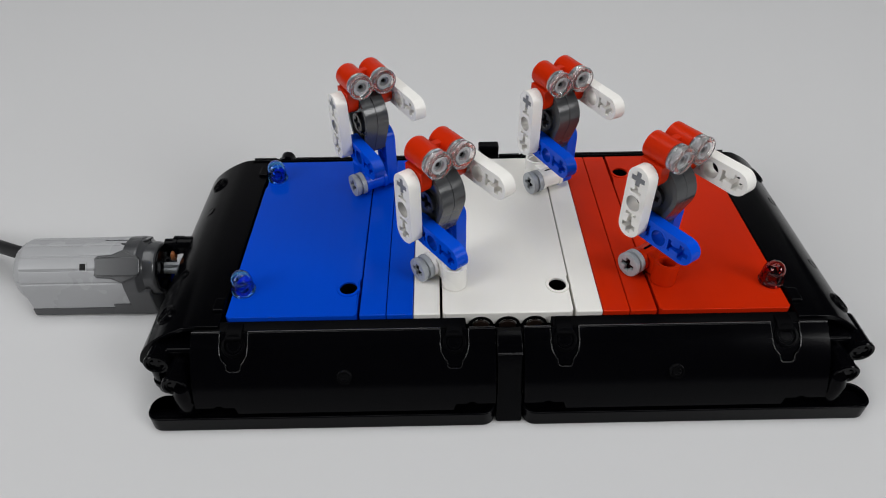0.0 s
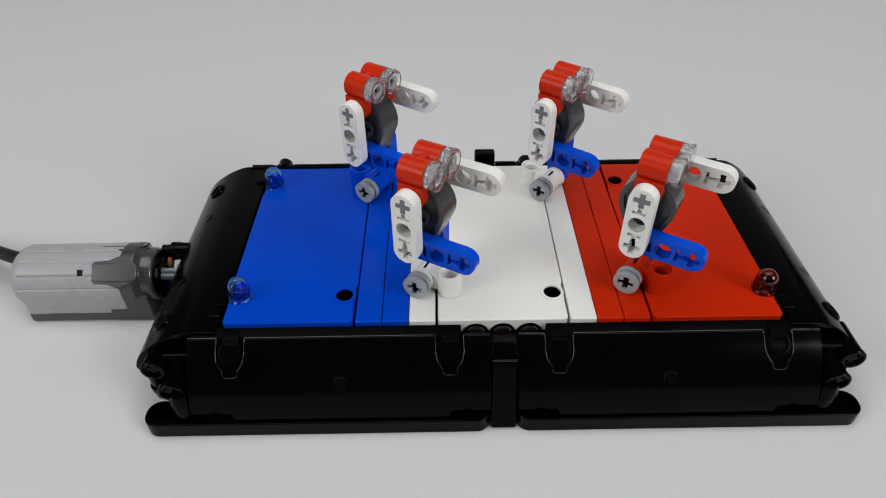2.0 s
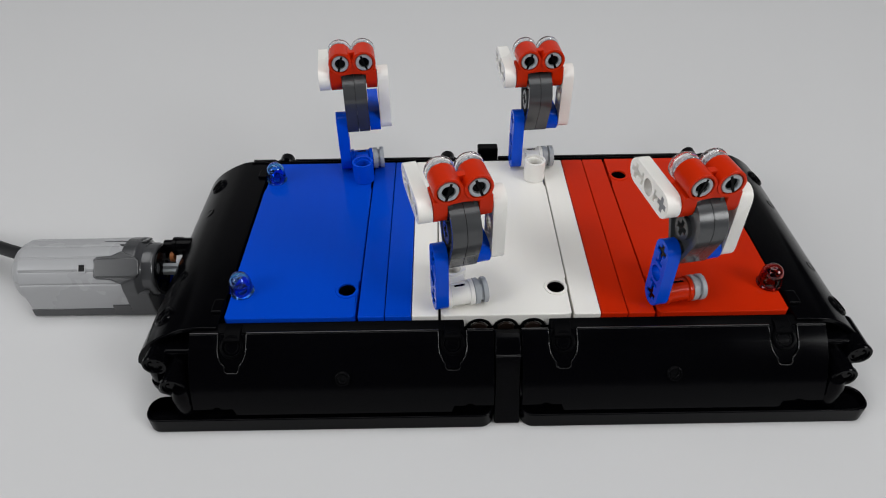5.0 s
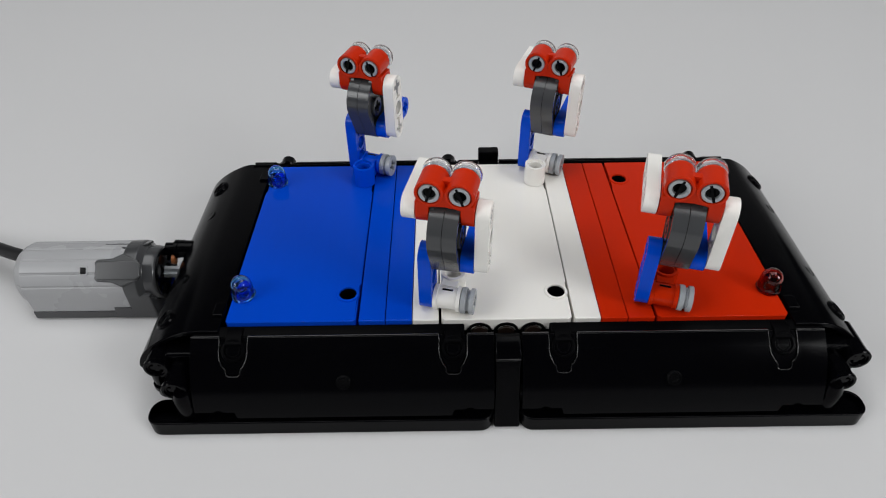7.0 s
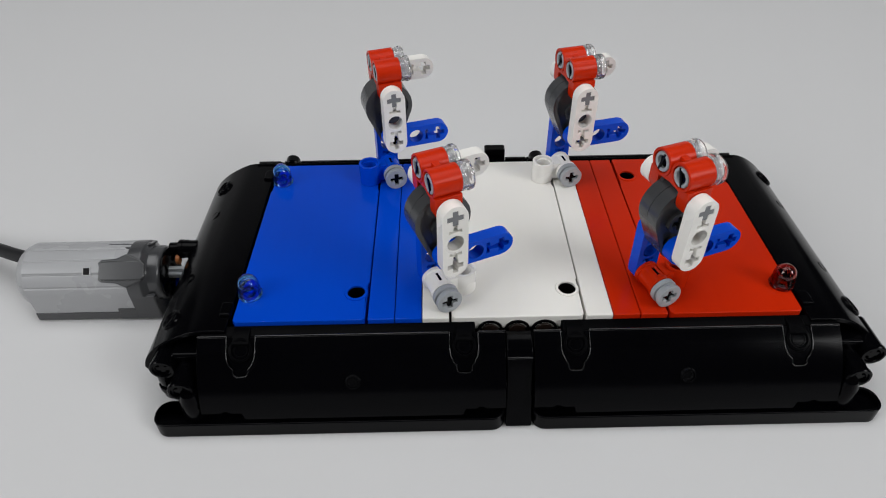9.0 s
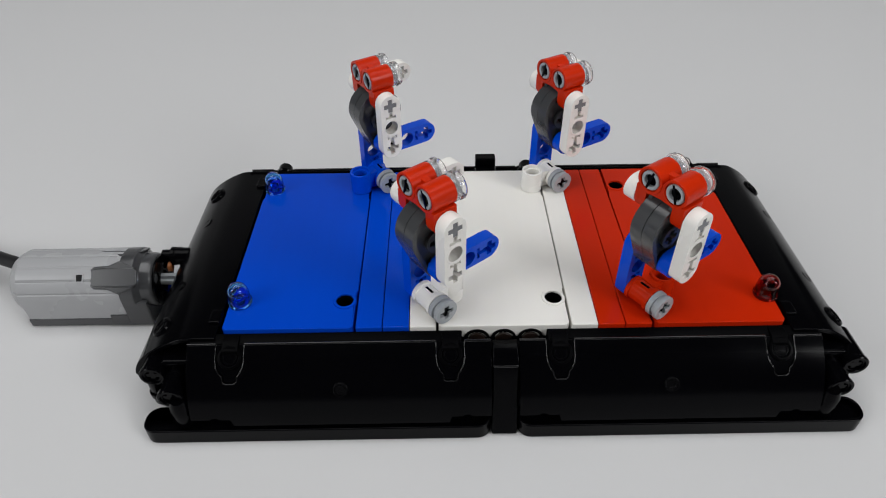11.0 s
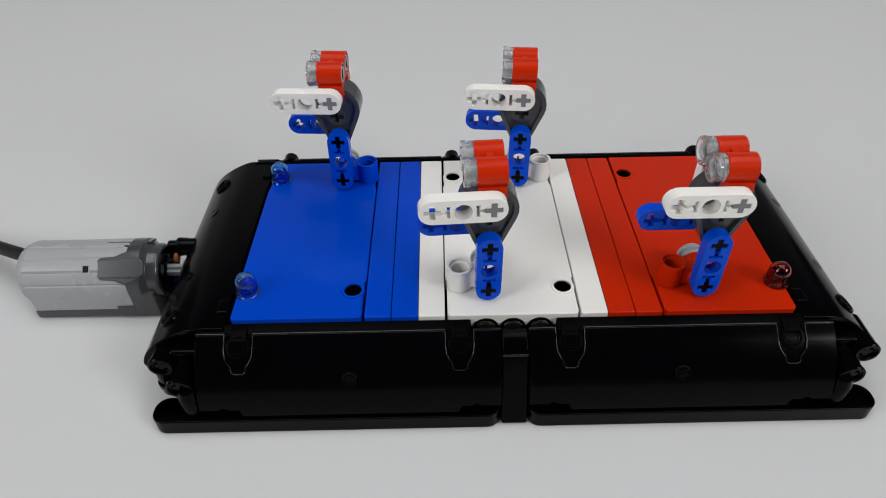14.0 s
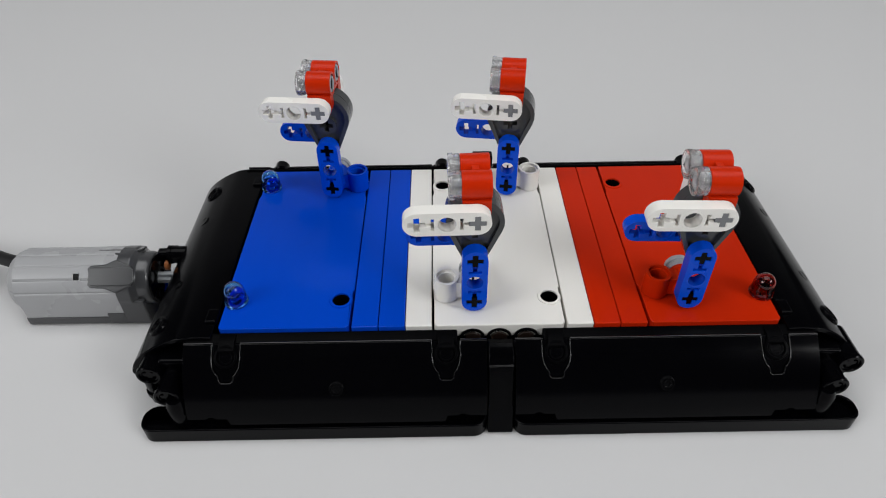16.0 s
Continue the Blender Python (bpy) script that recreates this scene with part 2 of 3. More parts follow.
def deck_panel(x0, colour, label, holes):
    bm = bmesh.new()
    x1 = x0 + 5
    e = 0.032
    g = 0.085
    left = [(x0 + e, DEEP - 2.2), (x0 + e, 2.0), (x0 + g, 1.9), (x0 + g, 0.12), (x0 + g + 0.1, 0)]
    outer = left + [(x0 + x1 - x, y) for x, y in left[::-1]] + [(x1 - e, DEEP - 2.2), (x1 - g, DEEP - 2.0), (x1 - g, DEEP), (x0 + g, DEEP), (x0 + g, DEEP - 2.0)]
    outer = [p for i, p in enumerate(outer) if p != outer[i - 1]]
    slab(bm, outer, [circle(x, y, 0.335, 20) for x, y in holes], TOP - 0.62, TOP)
    ob = part("deck_panel", bm, colour, base, label, bevel=0.05)
    for x, y in holes:
        bm = bmesh.new()
        lathe(bm, [(0.335, -0.2), (0.335, 0.035), (0.43, 0.035), (0.45, 0.0), (0.45, -0.2)], Matrix.Translation((x, y, TOP + 0.004)), 28)
        part("hole_rim", bm, colour, ob, bevel=0)
        bm = bmesh.new()
        lathe(bm, [(0.33, -0.3), (0.33, -0.03), (0.29, -0.03), (0.27, -0.07), (0.25, -0.6), (0.0, -0.6)], Matrix.Translation((x, y, TOP)), 20)
        part("pin", bm, BLACK, ob, bevel=0)
    return ob


def deck_beam(x0, colour, label):
    bm = bmesh.new()
    e = 0.012
    box(bm, x0 + e, x0 + 1 - e, 0.0, DEEP, TOP - 0.9, TOP - 0.005)
    return part("deck_beam", bm, colour, base, label, bevel=0.05)


deck_panel(-10.5, DECK_BLUE, "glossy blue deck panel", [(-6, NEAR)])
deck_panel(-2.5, DECK_WHITE, "glossy white deck panel", [(2, NEAR), (-2, FAR)])
deck_panel(5.5, DECK_RED, "glossy red deck panel", [(6, FAR)])
for x0, colour, label in ((-5.5, DECK_BLUE, "blue beam"), (-4.5, DECK_BLUE, "blue beam"), (-3.5, DECK_WHITE, "white beam"), (2.5, DECK_WHITE, "white beam"), (3.5, DECK_RED, "red beam"), (4.5, DECK_RED, "red beam")):
    deck_beam(x0, colour, label)


def arc(a, b, c0, c1, a0, a1, n=14):
    return [(c0 + a * math.cos(radians(a0 + (a1 - a0) * i / n)), c1 + b * math.sin(radians(a0 + (a1 - a0) * i / n))) for i in range(n + 1)]


def thicken(outer, t=0.22):
    """A closed outline: a line and the same line moved inwards."""
    inner = []
    for i, (x, y) in enumerate(outer):
        a, b = outer[max(0, i - 1)], outer[min(len(outer) - 1, i + 1)]
        dx, dy = b[0] - a[0], b[1] - a[1]
        r = math.hypot(dx, dy)
        inner.append((x + t * dy / r, y - t * dx / r))
    return outer + inner[::-1]


SIDE = [(0.04, 3.56), (0.7, 3.58), (1.15, 3.55)] + arc(3.3, 3.3, 0.15, 0.45, 68, 22, 12) + [(3.1, 0.75)]


ARC_R, ARC_D, ARC_Z, ARC_A = 3.83, -1.52, 0.24, 55.0   # the front panels' curve
ARC_L = ARC_R * radians(45)
EDGE = -0.17   # where the panels begin, above the curve's start


def on_arc(s, lift=0.0):
    """Outward distance and height at the length s down the curve."""
    a = radians(ARC_A) - s / ARC_R
    return ARC_D + (ARC_R + lift) * math.cos(a), ARC_Z + (ARC_R + lift) * math.sin(a)


def keyhole(x):
    """The notch for a pin tube, open to the panel's upper edge, in (x, length down the curve)."""
    half = [(0.52, EDGE), (0.52, 0.42), (0.48, 0.7), (0.37, 0.92), (0.28, 1.0), (0.26, 1.2), (0.16, 1.28)]
    return [(x - w, s) for w, s in half] + [(x + w, s) for w, s in reversed(half)]


def front_panel(x0, x1, fixings, back=False):
    y0, sign = (DEEP + 0.12, 1) if back else (0, -1)
    e = 0.28
    outline = [(x0, EDGE)]
    for x in fixings:
        outline += keyhole(x)
    glint_lip = outline + [(x1, EDGE)]
    outline += [(x1, EDGE), (x1, ARC_L - e), (x1 - 0.7, ARC_L - e), (x1 - 0.8, ARC_L - e - 0.08), (x1 - 0.95, ARC_L - e - 0.08), (x1 - 1.05, ARC_L - e), (x1 - 1.45, ARC_L - e), (x1 - 1.55, ARC_L)]
    outline += [(x0 + 1.55, ARC_L), (x0 + 1.45, ARC_L - e), (x0 + 1.05, ARC_L - e), (x0 + 0.95, ARC_L - e - 0.08), (x0 + 0.8, ARC_L - e - 0.08), (x0 + 0.7, ARC_L - e), (x0, ARC_L - e)]
    flat = bmesh.new()
    slab(flat, outline, [], -0.2, 0.0)
    for k in range(1, 22):
        bmesh.ops.bisect_plane(flat, geom=flat.verts[:] + flat.edges[:] + flat.faces[:], plane_co=(0, ARC_L * k / 22, 0), plane_no=(0, 1, 0))
    for v in flat.verts:
        d, z = on_arc(v.co.y, v.co.z)
        v.co = (v.co.x, y0 + sign * d, z)
    ob = part("curved_panel", flat, BLACK, base, "glossy black curved side panel", bevel=0.06)
    a, b = (x0, x1 - 1.05) if x0 < 0 else (x0 + 1.05, x1)
    bm = bmesh.new()
    top = 3.6 if back else 3.46
    slab(bm, [(y0 + sign * d, z) for d, z in ((0.03, top + 0.04), (0.1, top + 0.04), (0.48, 3.4), (0.5, 3.2), (0.5, 3.0), (0.03, 3.0))], [], a, b, "x")
    part("flange", bm, SATIN, ob, bevel=0.05)
    # glossy rounded rods added along the upper edge and notches to catch highlights
    bm = bmesh.new()
    for (xa, sa), (xb, sb) in zip(glint_lip, glint_lip[1:]):
        level = sa == EDGE and sb == EDGE
        r = 0.055 if level else 0.024
        (da, za), (db, zb) = on_arc(sa, -0.6 * r), on_arc(sb, -0.6 * r)
        p, q = Vector((xa, y0 + sign * da, za)), Vector((xb, y0 + sign * db, zb))
        lathe(bm, [(0, -r * 0.5), (r, 0), (r, (q - p).length), (0, (q - p).length + r * 0.5)], toward(p, (q - p).normalized()), 12)
    part("glint_lip", bm, GLINT_BLACK, ob, "thin glossy rod added for the panel edge's highlight", bevel=0)
    return ob


def bulge(sign, z):
    """The left panel is pressed further out than the right one."""
    return 0.36 * math.sin(math.pi * min(1, max(0, (z - 0.75) / 2.85))) if sign < 0 else 0.0


def side_panel(sign):
    bm = bmesh.new()
    loop = [(sign * (10.53 + d + bulge(sign, z)), z) for d, z in thicken(SIDE)]
    slab(bm, loop, [], -0.35, DEEP + 0.4, "y")
    return part("curved_panel", bm, BLACK, base, "glossy black curved side panel", bevel=0.05)


for x0, x1 in ((-11.55, -0.52), (0.52, 11.55)):
    row = (-10, -2) if x0 < 0 else (2, 10)
    front_panel(x0, x1, row)
    front_panel(x0, x1, row, True)
side_panel(-1)
side_panel(1)

# black block added below the deck to keep light out
bm = bmesh.new()
box(bm, -11.2, 11.2, -0.35, DEEP + 0.5, 0.25, TOP - 0.95)
part("core", bm, BLACK, base, "black block added inside to stop light")


def plinth(x0, x1, y0, y1):
    bm = bmesh.new()
    r = 0.5
    outer = circle(x1 - r, y0 + r, r, 8, -90, 0) + circle(x1 - r, y1 - r, r, 8, 0, 90) + circle(x0 + r, y1 - r, r, 8, 90, 180) + circle(x0 + r, y0 + r, r, 8, 180, 270)
    inner = [(x * 0.985 + 0.015 * (x0 + x1) / 2, (y - (y0 + y1) / 2) * 0.8 + (y0 + y1) / 2) for x, y in outer]
    slab(bm, outer, [inner], 0.0, 0.72)
    slab(bm, inner, [], 0.02, 0.5)
    return part("plinth_bar", bm, BLACK, base, "black plinth bar with rounded ends", bevel=0.05)


for s in (-1, 1):
    a, b = sorted((s * 0.5, s * 13.5))
    plinth(a, b, -2.34, -1.2)
    plinth(a, b, DEEP + 1.2, DEEP + 2.34)


def clasp(y0, sign):
    """The upright band that joins two curved panels."""
    bm = bmesh.new()
    f = lambda d: y0 + sign * d
    loop = [(f(0.1), 2.95), (f(0.35), 3.3), (f(0.62), 3.36), (f(1.12), 3.12), (f(1.28), 2.85), (f(2.26), 0.1), (f(0.1), 0.1)]
    slab(bm, loop, [], -0.48, 0.48, "x")
    ob = part("centre_clasp", bm, BLACK, base, "black centre clasp", bevel=0.06)
    # glossy rod added along the fold for its bright highlight line
    bm = bmesh.new()
    lathe(bm, [(0, 0), (0.05, 0.01), (0.05, 0.91), (0, 0.92)], toward((-0.46, f(1.27), 2.86), (1, 0, 0)), 12)
    part("glint_lip", bm, GLINT_BLACK, ob, "thin glossy rod added for the clasp fold's highlight", bevel=0)
    return ob


clasp(0.0, -1)
clasp(DEEP + 0.12, 1)
bm = bmesh.new()
box(bm, -0.5, 0.5, DEEP + 0.75, DEEP + 1.3, 3.2, 3.84)
part("rear_block", bm, BLACK, base, "black block on the rear edge", bevel=0.08)

# rounded tube backs that stand up along the rear edge
for x in (-9.9, -2.0, 2.0, 9.9):
    bm = bmesh.new()
    lathe(bm, [(0, 0), (0.28, 0.0), (0.34, 0.06), (0.34, 0.5), (0.28, 0.56), (0, 0.56)], toward((x, DEEP + 0.25, 3.44), (0, 1, 0)), 22)
    part("rear_tube", bm, BLACK, base, bevel=0)

# beam ends below the white deck's front edge
for x in (-1, 0, 1):
    bm = bmesh.new()
    tube(bm, (x, 0.5, 3.0), (0, -1, 0), 0.56, 0.48, 0.3)
    ob = part("beam_end", bm, BLACK, base, bevel=0)
    # the pin's brown tint stands in for reflections in the black beam end
    bm = bmesh.new()
    lathe(bm, [(0, 0), (0.31, 0), (0.31, 0.5), (0, 0.5)], toward((x, 0.42, 3.0), (0, -1, 0)), 18)
    part("pin", bm, BROWN, ob, "dark pin tinted brown for reflections")


bm = bmesh.new()
slab(bm, [(-0.12, 3.02), (-0.3, 3.08), (-0.55, 3.04), (-0.6, 2.8), (-0.12, 2.8)], [], -1.56, 1.56, "x")
part("front_bar", bm, BLACK, base, bevel=0.04)


def side_fixing(sign, y):
    """A pin tube at the end of a side panel."""
    a = radians(50)
    way = Vector((sign * math.cos(a), 0, math.sin(a)))
    place = Vector((sign * (10.68 + bulge(sign, 2.93) + 3.24 * math.cos(a)), y, 0.45 + 3.24 * math.sin(a)))
    bm = bmesh.new()
    lathe(bm, [(0.0, -0.1), (0.19, -0.1), (0.22, 0.1), (0.3, 0.1), (0.3, 0.05), (0.36, 0.16), (0.43, 0.12), (0.46, 0.0), (0.46, -0.5)], toward(place, way), 24)
    m = toward(place, way)
    box(bm, -0.3, 0.3, -0.3, 0.3, -0.2, 0.06, m @ Matrix.Translation((0, 0.0, 0)))
    return part("pin_tube", bm, BLACK, base, bevel=0.02)


def deck_clip(sign, y):
    bm = bmesh.new()
    a, b = sorted((sign * 10.56, sign * 11.0))
    box(bm, a, b, y - 0.35, y + 0.35, 3.4, 3.7)
    return part("deck_clip", bm, BLACK, base, bevel=0.08)


for s in (-1, 1):
    for y in (0.85, 9.4):
        side_fixing(s, y)
    for y in (0.7, 9.5):
        deck_clip(s, y)


def front_fixing(x, y0, sign):
    """A pin tube that looks out of the notch in a curved panel."""
    d, z = on_arc(0.32, -0.02)
    way = Vector((0, sign * math.cos(radians(48)), math.sin(radians(48))))
    bm = bmesh.new()
    lathe(bm, [(0.0, -0.25), (0.17, -0.25), (0.2, -0.02), (0.27, -0.02), (0.27, -0.08), (0.31, -0.08), (0.33, 0.04), (0.42, 0.03), (0.46, -0.05), (0.46, -0.7), (0, -0.7)], toward((x, y0 + sign * d, z), way), 26)
    slab(bm, [(y0 + sign * a, b) for a, b in ((0.1, 3.5), (0.5, 3.5), (0.8, 3.36), (0.8, 2.9), (0.1, 2.9))], [], x - 0.3, x + 0.3, "x")
    ob = part("pin_tube", bm, SATIN, base, bevel=0.03)
    # plate inside the notch, a hair below the panel's skin
    flat = bmesh.new()
    slab(flat, [(x + (px - x) * 0.93, q * 0.965) for px, q in keyhole(x)], [], -0.3, -0.045)
    for k in range(1, 6):
        bmesh.ops.bisect_plane(flat, geom=flat.verts[:] + flat.edges[:] + flat.faces[:], plane_co=(0, 0.2 * k, 0), plane_no=(0, 1, 0))
    for v in flat.verts:
        d, z = on_arc(v.co.y, v.co.z)
        v.co = (v.co.x, y0 + sign * d, z)
    part("notch_plate", flat, BLACK, ob, bevel=0.02)
    return ob


for x in (-10, -2, 2, 10):
    front_fixing(x, 0, -1)
    front_fixing(x, DEEP + 0.12, 1)


def stud_pin(place, way):
    bm = bmesh.new()
    lathe(bm, [(0.0, 0.0), (0.12, 0.0), (0.13, 0.08), (0.17, 0.08), (0.18, 0.0), (0.2, 0.0), (0.21, 0.1), (0.25, 0.1), (0.28, 0.03), (0.28, -0.3)], toward(place, way), 24)
    # front pins get the glossier black so their rings show a highlight
    return part("panel_pin", bm, GLINT_BLACK if way[0] == 0 else BLACK, base, bevel=0)


for x in (-6, 6):
    stud_pin((x, -1.735, 2.285), (0, -0.846, 0.533))
for s in (-1, 1):
    for y in (3.0, 7.2):
        stud_pin((s * (10.68 + bulge(s, 3.0) + 3.21 * math.cos(radians(52))), y, 0.45 + 3.21 * math.sin(radians(52))), (s * 0.616, 0, 0.788))


def corner(sx, y0, sy):
    """Connectors at a corner: two slanting tubes and an upright post."""
    def at(x, y, z):
        return Vector((sx * x, y0 + sy * y, z))
    for x, y, z, way, length in ((12.2, 1.85, 2.0, (0, -1, 0), 1.7), (13.0, 1.08, 2.32, (0, -1, 0), 1.6)):
        bm = bmesh.new()
        lathe(bm, [(0, 0.3), (0.27, 0.3), (0.27, 0.06), (0.33, 0.06), (0.35, 0.0), (0.43, 0.0), (0.47, 0.04), (0.47, 0.16), (0.44, 0.2), (0.44, length), (0, length)], toward(at(x, y, z), (sx * way[0], sy * way[1], way[2])), 26)
        ob = part("corner_tube", bm, BLACK, base, bevel=0)
        bm = bmesh.new()
        slab(bm, cross(0, 0, 0.25, 0.09), [], 0.1, 1.0, "z", toward(at(x, y, z), (sx * way[0], sy * way[1], way[2])))
        part("axle", bm, BLACK, ob, bevel=0)
    bm = bmesh.new()
    lathe(bm, [(0, 0.3), (0.36, 0.35), (0.42, 0.5), (0.42, 1.6), (0.3, 1.9), (0, 1.9)], Matrix.Translation(at(11.95, 1.75, 0)), 20)
    part("corner_post", bm, BLACK, base, bevel=0)
    bm = bmesh.new()
    a, b = sorted((sx * 11.0, sx * 12.75))
    c, d = sorted((y0 - sy * 0.5, y0 + sy * 0.75))
    box(bm, a, b, c, d, 0.3, 2.75)
    part("corner_block", bm, BLACK, base, bevel=0.15)


for sx in (-1, 1):
    corner(sx, 0, -1)
bm = bmesh.new()
lathe(bm, [(0, 0.6), (0.3, 0.62), (0.36, 0.75), (0.36, 2.0), (0, 2.0)], Matrix.Translation((-13.05, -0.75, 0)), 18)
lathe(bm, [(0, 1.1), (0.42, 1.1), (0.42, 1.3), (0, 1.3)], Matrix.Translation((-13.05, -0.75, 0)), 18)
part("corner_post", bm, BLACK, base, bevel=0)


def deck_lamp(x, y, mat, label):
    ob = thing("round_stud", pose(x * U, y * U, TOP * U), label, "toy lamp", "domed studs on the deck")
    bm = bmesh.new()
    def shell(r, z, top):
        return [(r * math.cos(radians(a)), z + top * math.sin(radians(a))) for a in range(0, 90, 12)] + [(0, z + top)]
    prof = [(0.33, 0.02), (0.45, 0.02), (0.46, 0.1), (0.42, 0.16)] + shell(0.41, 0.5, 0.47) + shell(0.31, 0.48, 0.3)[::-1] + [(0.33, 0.02)]
    lathe(bm, prof, Matrix.Identity(4), 28)
    dome = part("dome", bm, mat, ob, bevel=0)
    bm = bmesh.new()
    lathe(bm, [(0, 0.03), (0.2, 0.03), (0.19, 0.36), (0.12, 0.44), (0, 0.45)], Matrix.Identity(4), 18)
    part("core", bm, mat, dome, bevel=0)
    return ob


deck_lamp(-10, NEAR, CLEAR_BLUE, "transparent blue domed stud on the blue deck")
deck_lamp(-10, FAR, CLEAR_BLUE, "transparent blue domed stud on the blue deck")
deck_lamp(10.15, NEAR, CLEAR_RED, "transparent red domed stud on the red deck")


# ---- the motor ----
def motor():
    ob = thing("electric_motor", pose(-14.75 * U, 5.1 * U, 0), "grey plastic electric motor plugged into the base", "motor")
    r, mid = 1.42, 1.56

    def flat(a):
        return Matrix.Translation((0, 0, mid)) @ Matrix.Rotation(radians(a - 90), 4, "X")
    # fluted body: shallow lobes between grooves
    prof = [(-1.36, 0.5), (1.36, 0.5), (1.38, 0.9)]
    for k in range(8):
        a = -8 + 24.5 * k
        prof += [(r * math.cos(radians(a + d)), mid + r * math.sin(radians(a + d))) for d in (2, 8, 16, 22)]
        if k < 7:
            prof += [((r - 0.05) * math.cos(radians(a + 24.5)), mid + (r - 0.05) * math.sin(radians(a + 24.5)))]
    prof += [(-1.38, 0.9)]
    bm = bmesh.new()
    slab(bm, prof, [], -5.7, -0.9, "x")
    part("motor_body", bm, SILVER, ob, "light grey motor body", bevel=0.05)
    bm = bmesh.new()
    lathe(bm, [(0, -0.3), (1.36, -0.3), (1.36, 0), (1.3, 0.2), (1.16, 0.36), (0.95, 0.44), (0, 0.46)], toward((-5.7, 0, mid), (-1, 0, 0)), 36)
    part("end_dome", bm, SILVER, ob, "light grey rounded end", bevel=0)
    bm = bmesh.new()
    slab(bm, [(-1.3, 0.02), (1.3, 0.02), (1.4, 0.12), (1.4, 0.52), (-1.4, 0.52), (-1.4, 0.12)], [], -5.75, -0.6, "x")
    part("foot_plate", bm, GUNMETAL, ob, "dark grey foot plate", bevel=0.06)
    # dark cap: skirt, shoulder and narrower neck
    bm = bmesh.new()
    lathe(bm, [(0, 0.0), (1.02, 0.0), (1.14, 0.06), (1.2, 0.2), (1.22, 0.52), (1.36, 0.68), (1.45, 0.74), (1.45, 1.35), (0, 1.35)], toward((0.0, 0, mid), (-1, 0, 0)), 36)
    slab(bm, [(-1.43, 0.1), (1.43, 0.1), (1.43, 1.45), (-1.43, 1.45)], [], -1.35, -0.3, "x")
    slab(bm, [(-1.42, 0.1), (1.42, 0.1), (1.42, 0.75), (-1.42, 0.75)], [], -2.1, -1.3, "x")
    part("front_cap", bm, GUNMETAL, ob, "dark grey front cap", bevel=0.06)
    # tapering fingers of the cap that grip the body
    for a, low in ((62, 0.1), (134, 0.0)):
        bm = bmesh.new()
        prof = [(-0.62, -0.42), (-0.62, 0.42), (-1.3, 0.72), (-1.75, 0.52), (-2.35, 0.48), (-2.5, 0.36), (-2.5, -0.36), (-2.35, -0.48), (-1.75, -0.52), (-1.3, -0.72)]
        slab(bm, prof, [], 1.05, 1.4 - low, "z", flat(a))
        slab(bm, [(-0.5, -0.3), (-0.5, 0.3), (-0.72, 0.42), (-2.3, 0.4), (-2.42, 0.3), (-2.42, -0.3), (-2.3, -0.4), (-0.72, -0.42)], [], 1.3, 1.485 - low, "z", flat(a))
        part("grip_finger", bm, GUNMETAL, ob, bevel=0.06)
    bm = bmesh.new()
    slab(bm, [(-3.12, -0.2), (-2.76, -0.2), (-2.76, 0.2), (-3.12, 0.2)], [[(-3.06, -0.14), (-2.82, -0.14), (-2.82, 0.14), (-3.06, 0.14)]], 1.3, 1.44, "z", flat(134))
    part("slot_rim", bm, SILVER, ob, bevel=0.02)
    bm = bmesh.new()
    slab(bm, [(-3.06, -0.14), (-2.82, -0.14), (-2.82, 0.14), (-3.06, 0.14)], [], 1.3, 1.432, "z", flat(134))
    part("slot", bm, BLACK, ob, "small dark square slot", bevel=0)
    # face towards the base: pin holes, drive axle and the pins that join it on
    bm = bmesh.new()
    slab(bm, circle(0, mid, 1.12, 28), [circle(0, mid, 0.4, 18)] + [circle(0.75 * math.cos(radians(k)), mid + 0.75 * math.sin(radians(k)), 0.25, 14) for k in (45, 135, 225, 315)], 0.0, 0.09, "x")
    part("face_ring", bm, BLACK, ob, "black face with pin holes", bevel=0.02)
    bm = bmesh.new()
    slab(bm, cross(0, mid, 0.27, 0.1), [], -0.05, 2.6, "x")
    part("drive_axle", bm, GREY, ob, "light grey drive axle", bevel=0.02)
    bm = bmesh.new()
    lathe(bm, [(0.28, 0), (0.48, 0), (0.48, 0.14), (0.4, 0.18), (0.4, 0.34), (0.48, 0.38), (0.48, 0.52), (0.28, 0.52)], toward((0.75, 0, mid), (1, 0, 0)), 22)
    part("axle_bush", bm, GREY, ob, "light grey bush on the axle", bevel=0)
    for dy, dz, mat, label in ((0.75, 0.7, BLACK, ""), (0.2, -0.75, BLUE, "blue pin")):
        bm = bmesh.new()
        lathe(bm, [(0, 0), (0.3, 0), (0.3, 0.4), (0.42, 0.42), (0.42, 0.58), (0.3, 0.6), (0.3, 2.4), (0, 2.4)], toward((0.02, dy, mid + dz), (1, 0, 0)), 18)
        part("mount_pin", bm, mat, ob, label, bevel=0)
    for dy in (0.75,):
        bm = bmesh.new()
        lathe(bm, [(0.3, 0), (0.4, 0.02), (0.41, 0.2), (0.38, 0.3), (0.38, 1.6), (0.3, 1.6)], toward((0.6, dy, mid + 0.7), (1, 0, 0)), 20)
        part("beam_tube", bm, BLACK, ob, "black tube on the mounting pin", bevel=0)
    bm = bmesh.new()
    lathe(bm, [(0.14, 0), (0.22, 0.02), (0.22, 0.16), (0.14, 0.18)], toward((0.3, 0.35, mid + 0.42), (1, 0, 0)), 16)
    part("ring", bm, AMBER, ob, "small orange-brown ring", bevel=0)
    bm = bmesh.new()
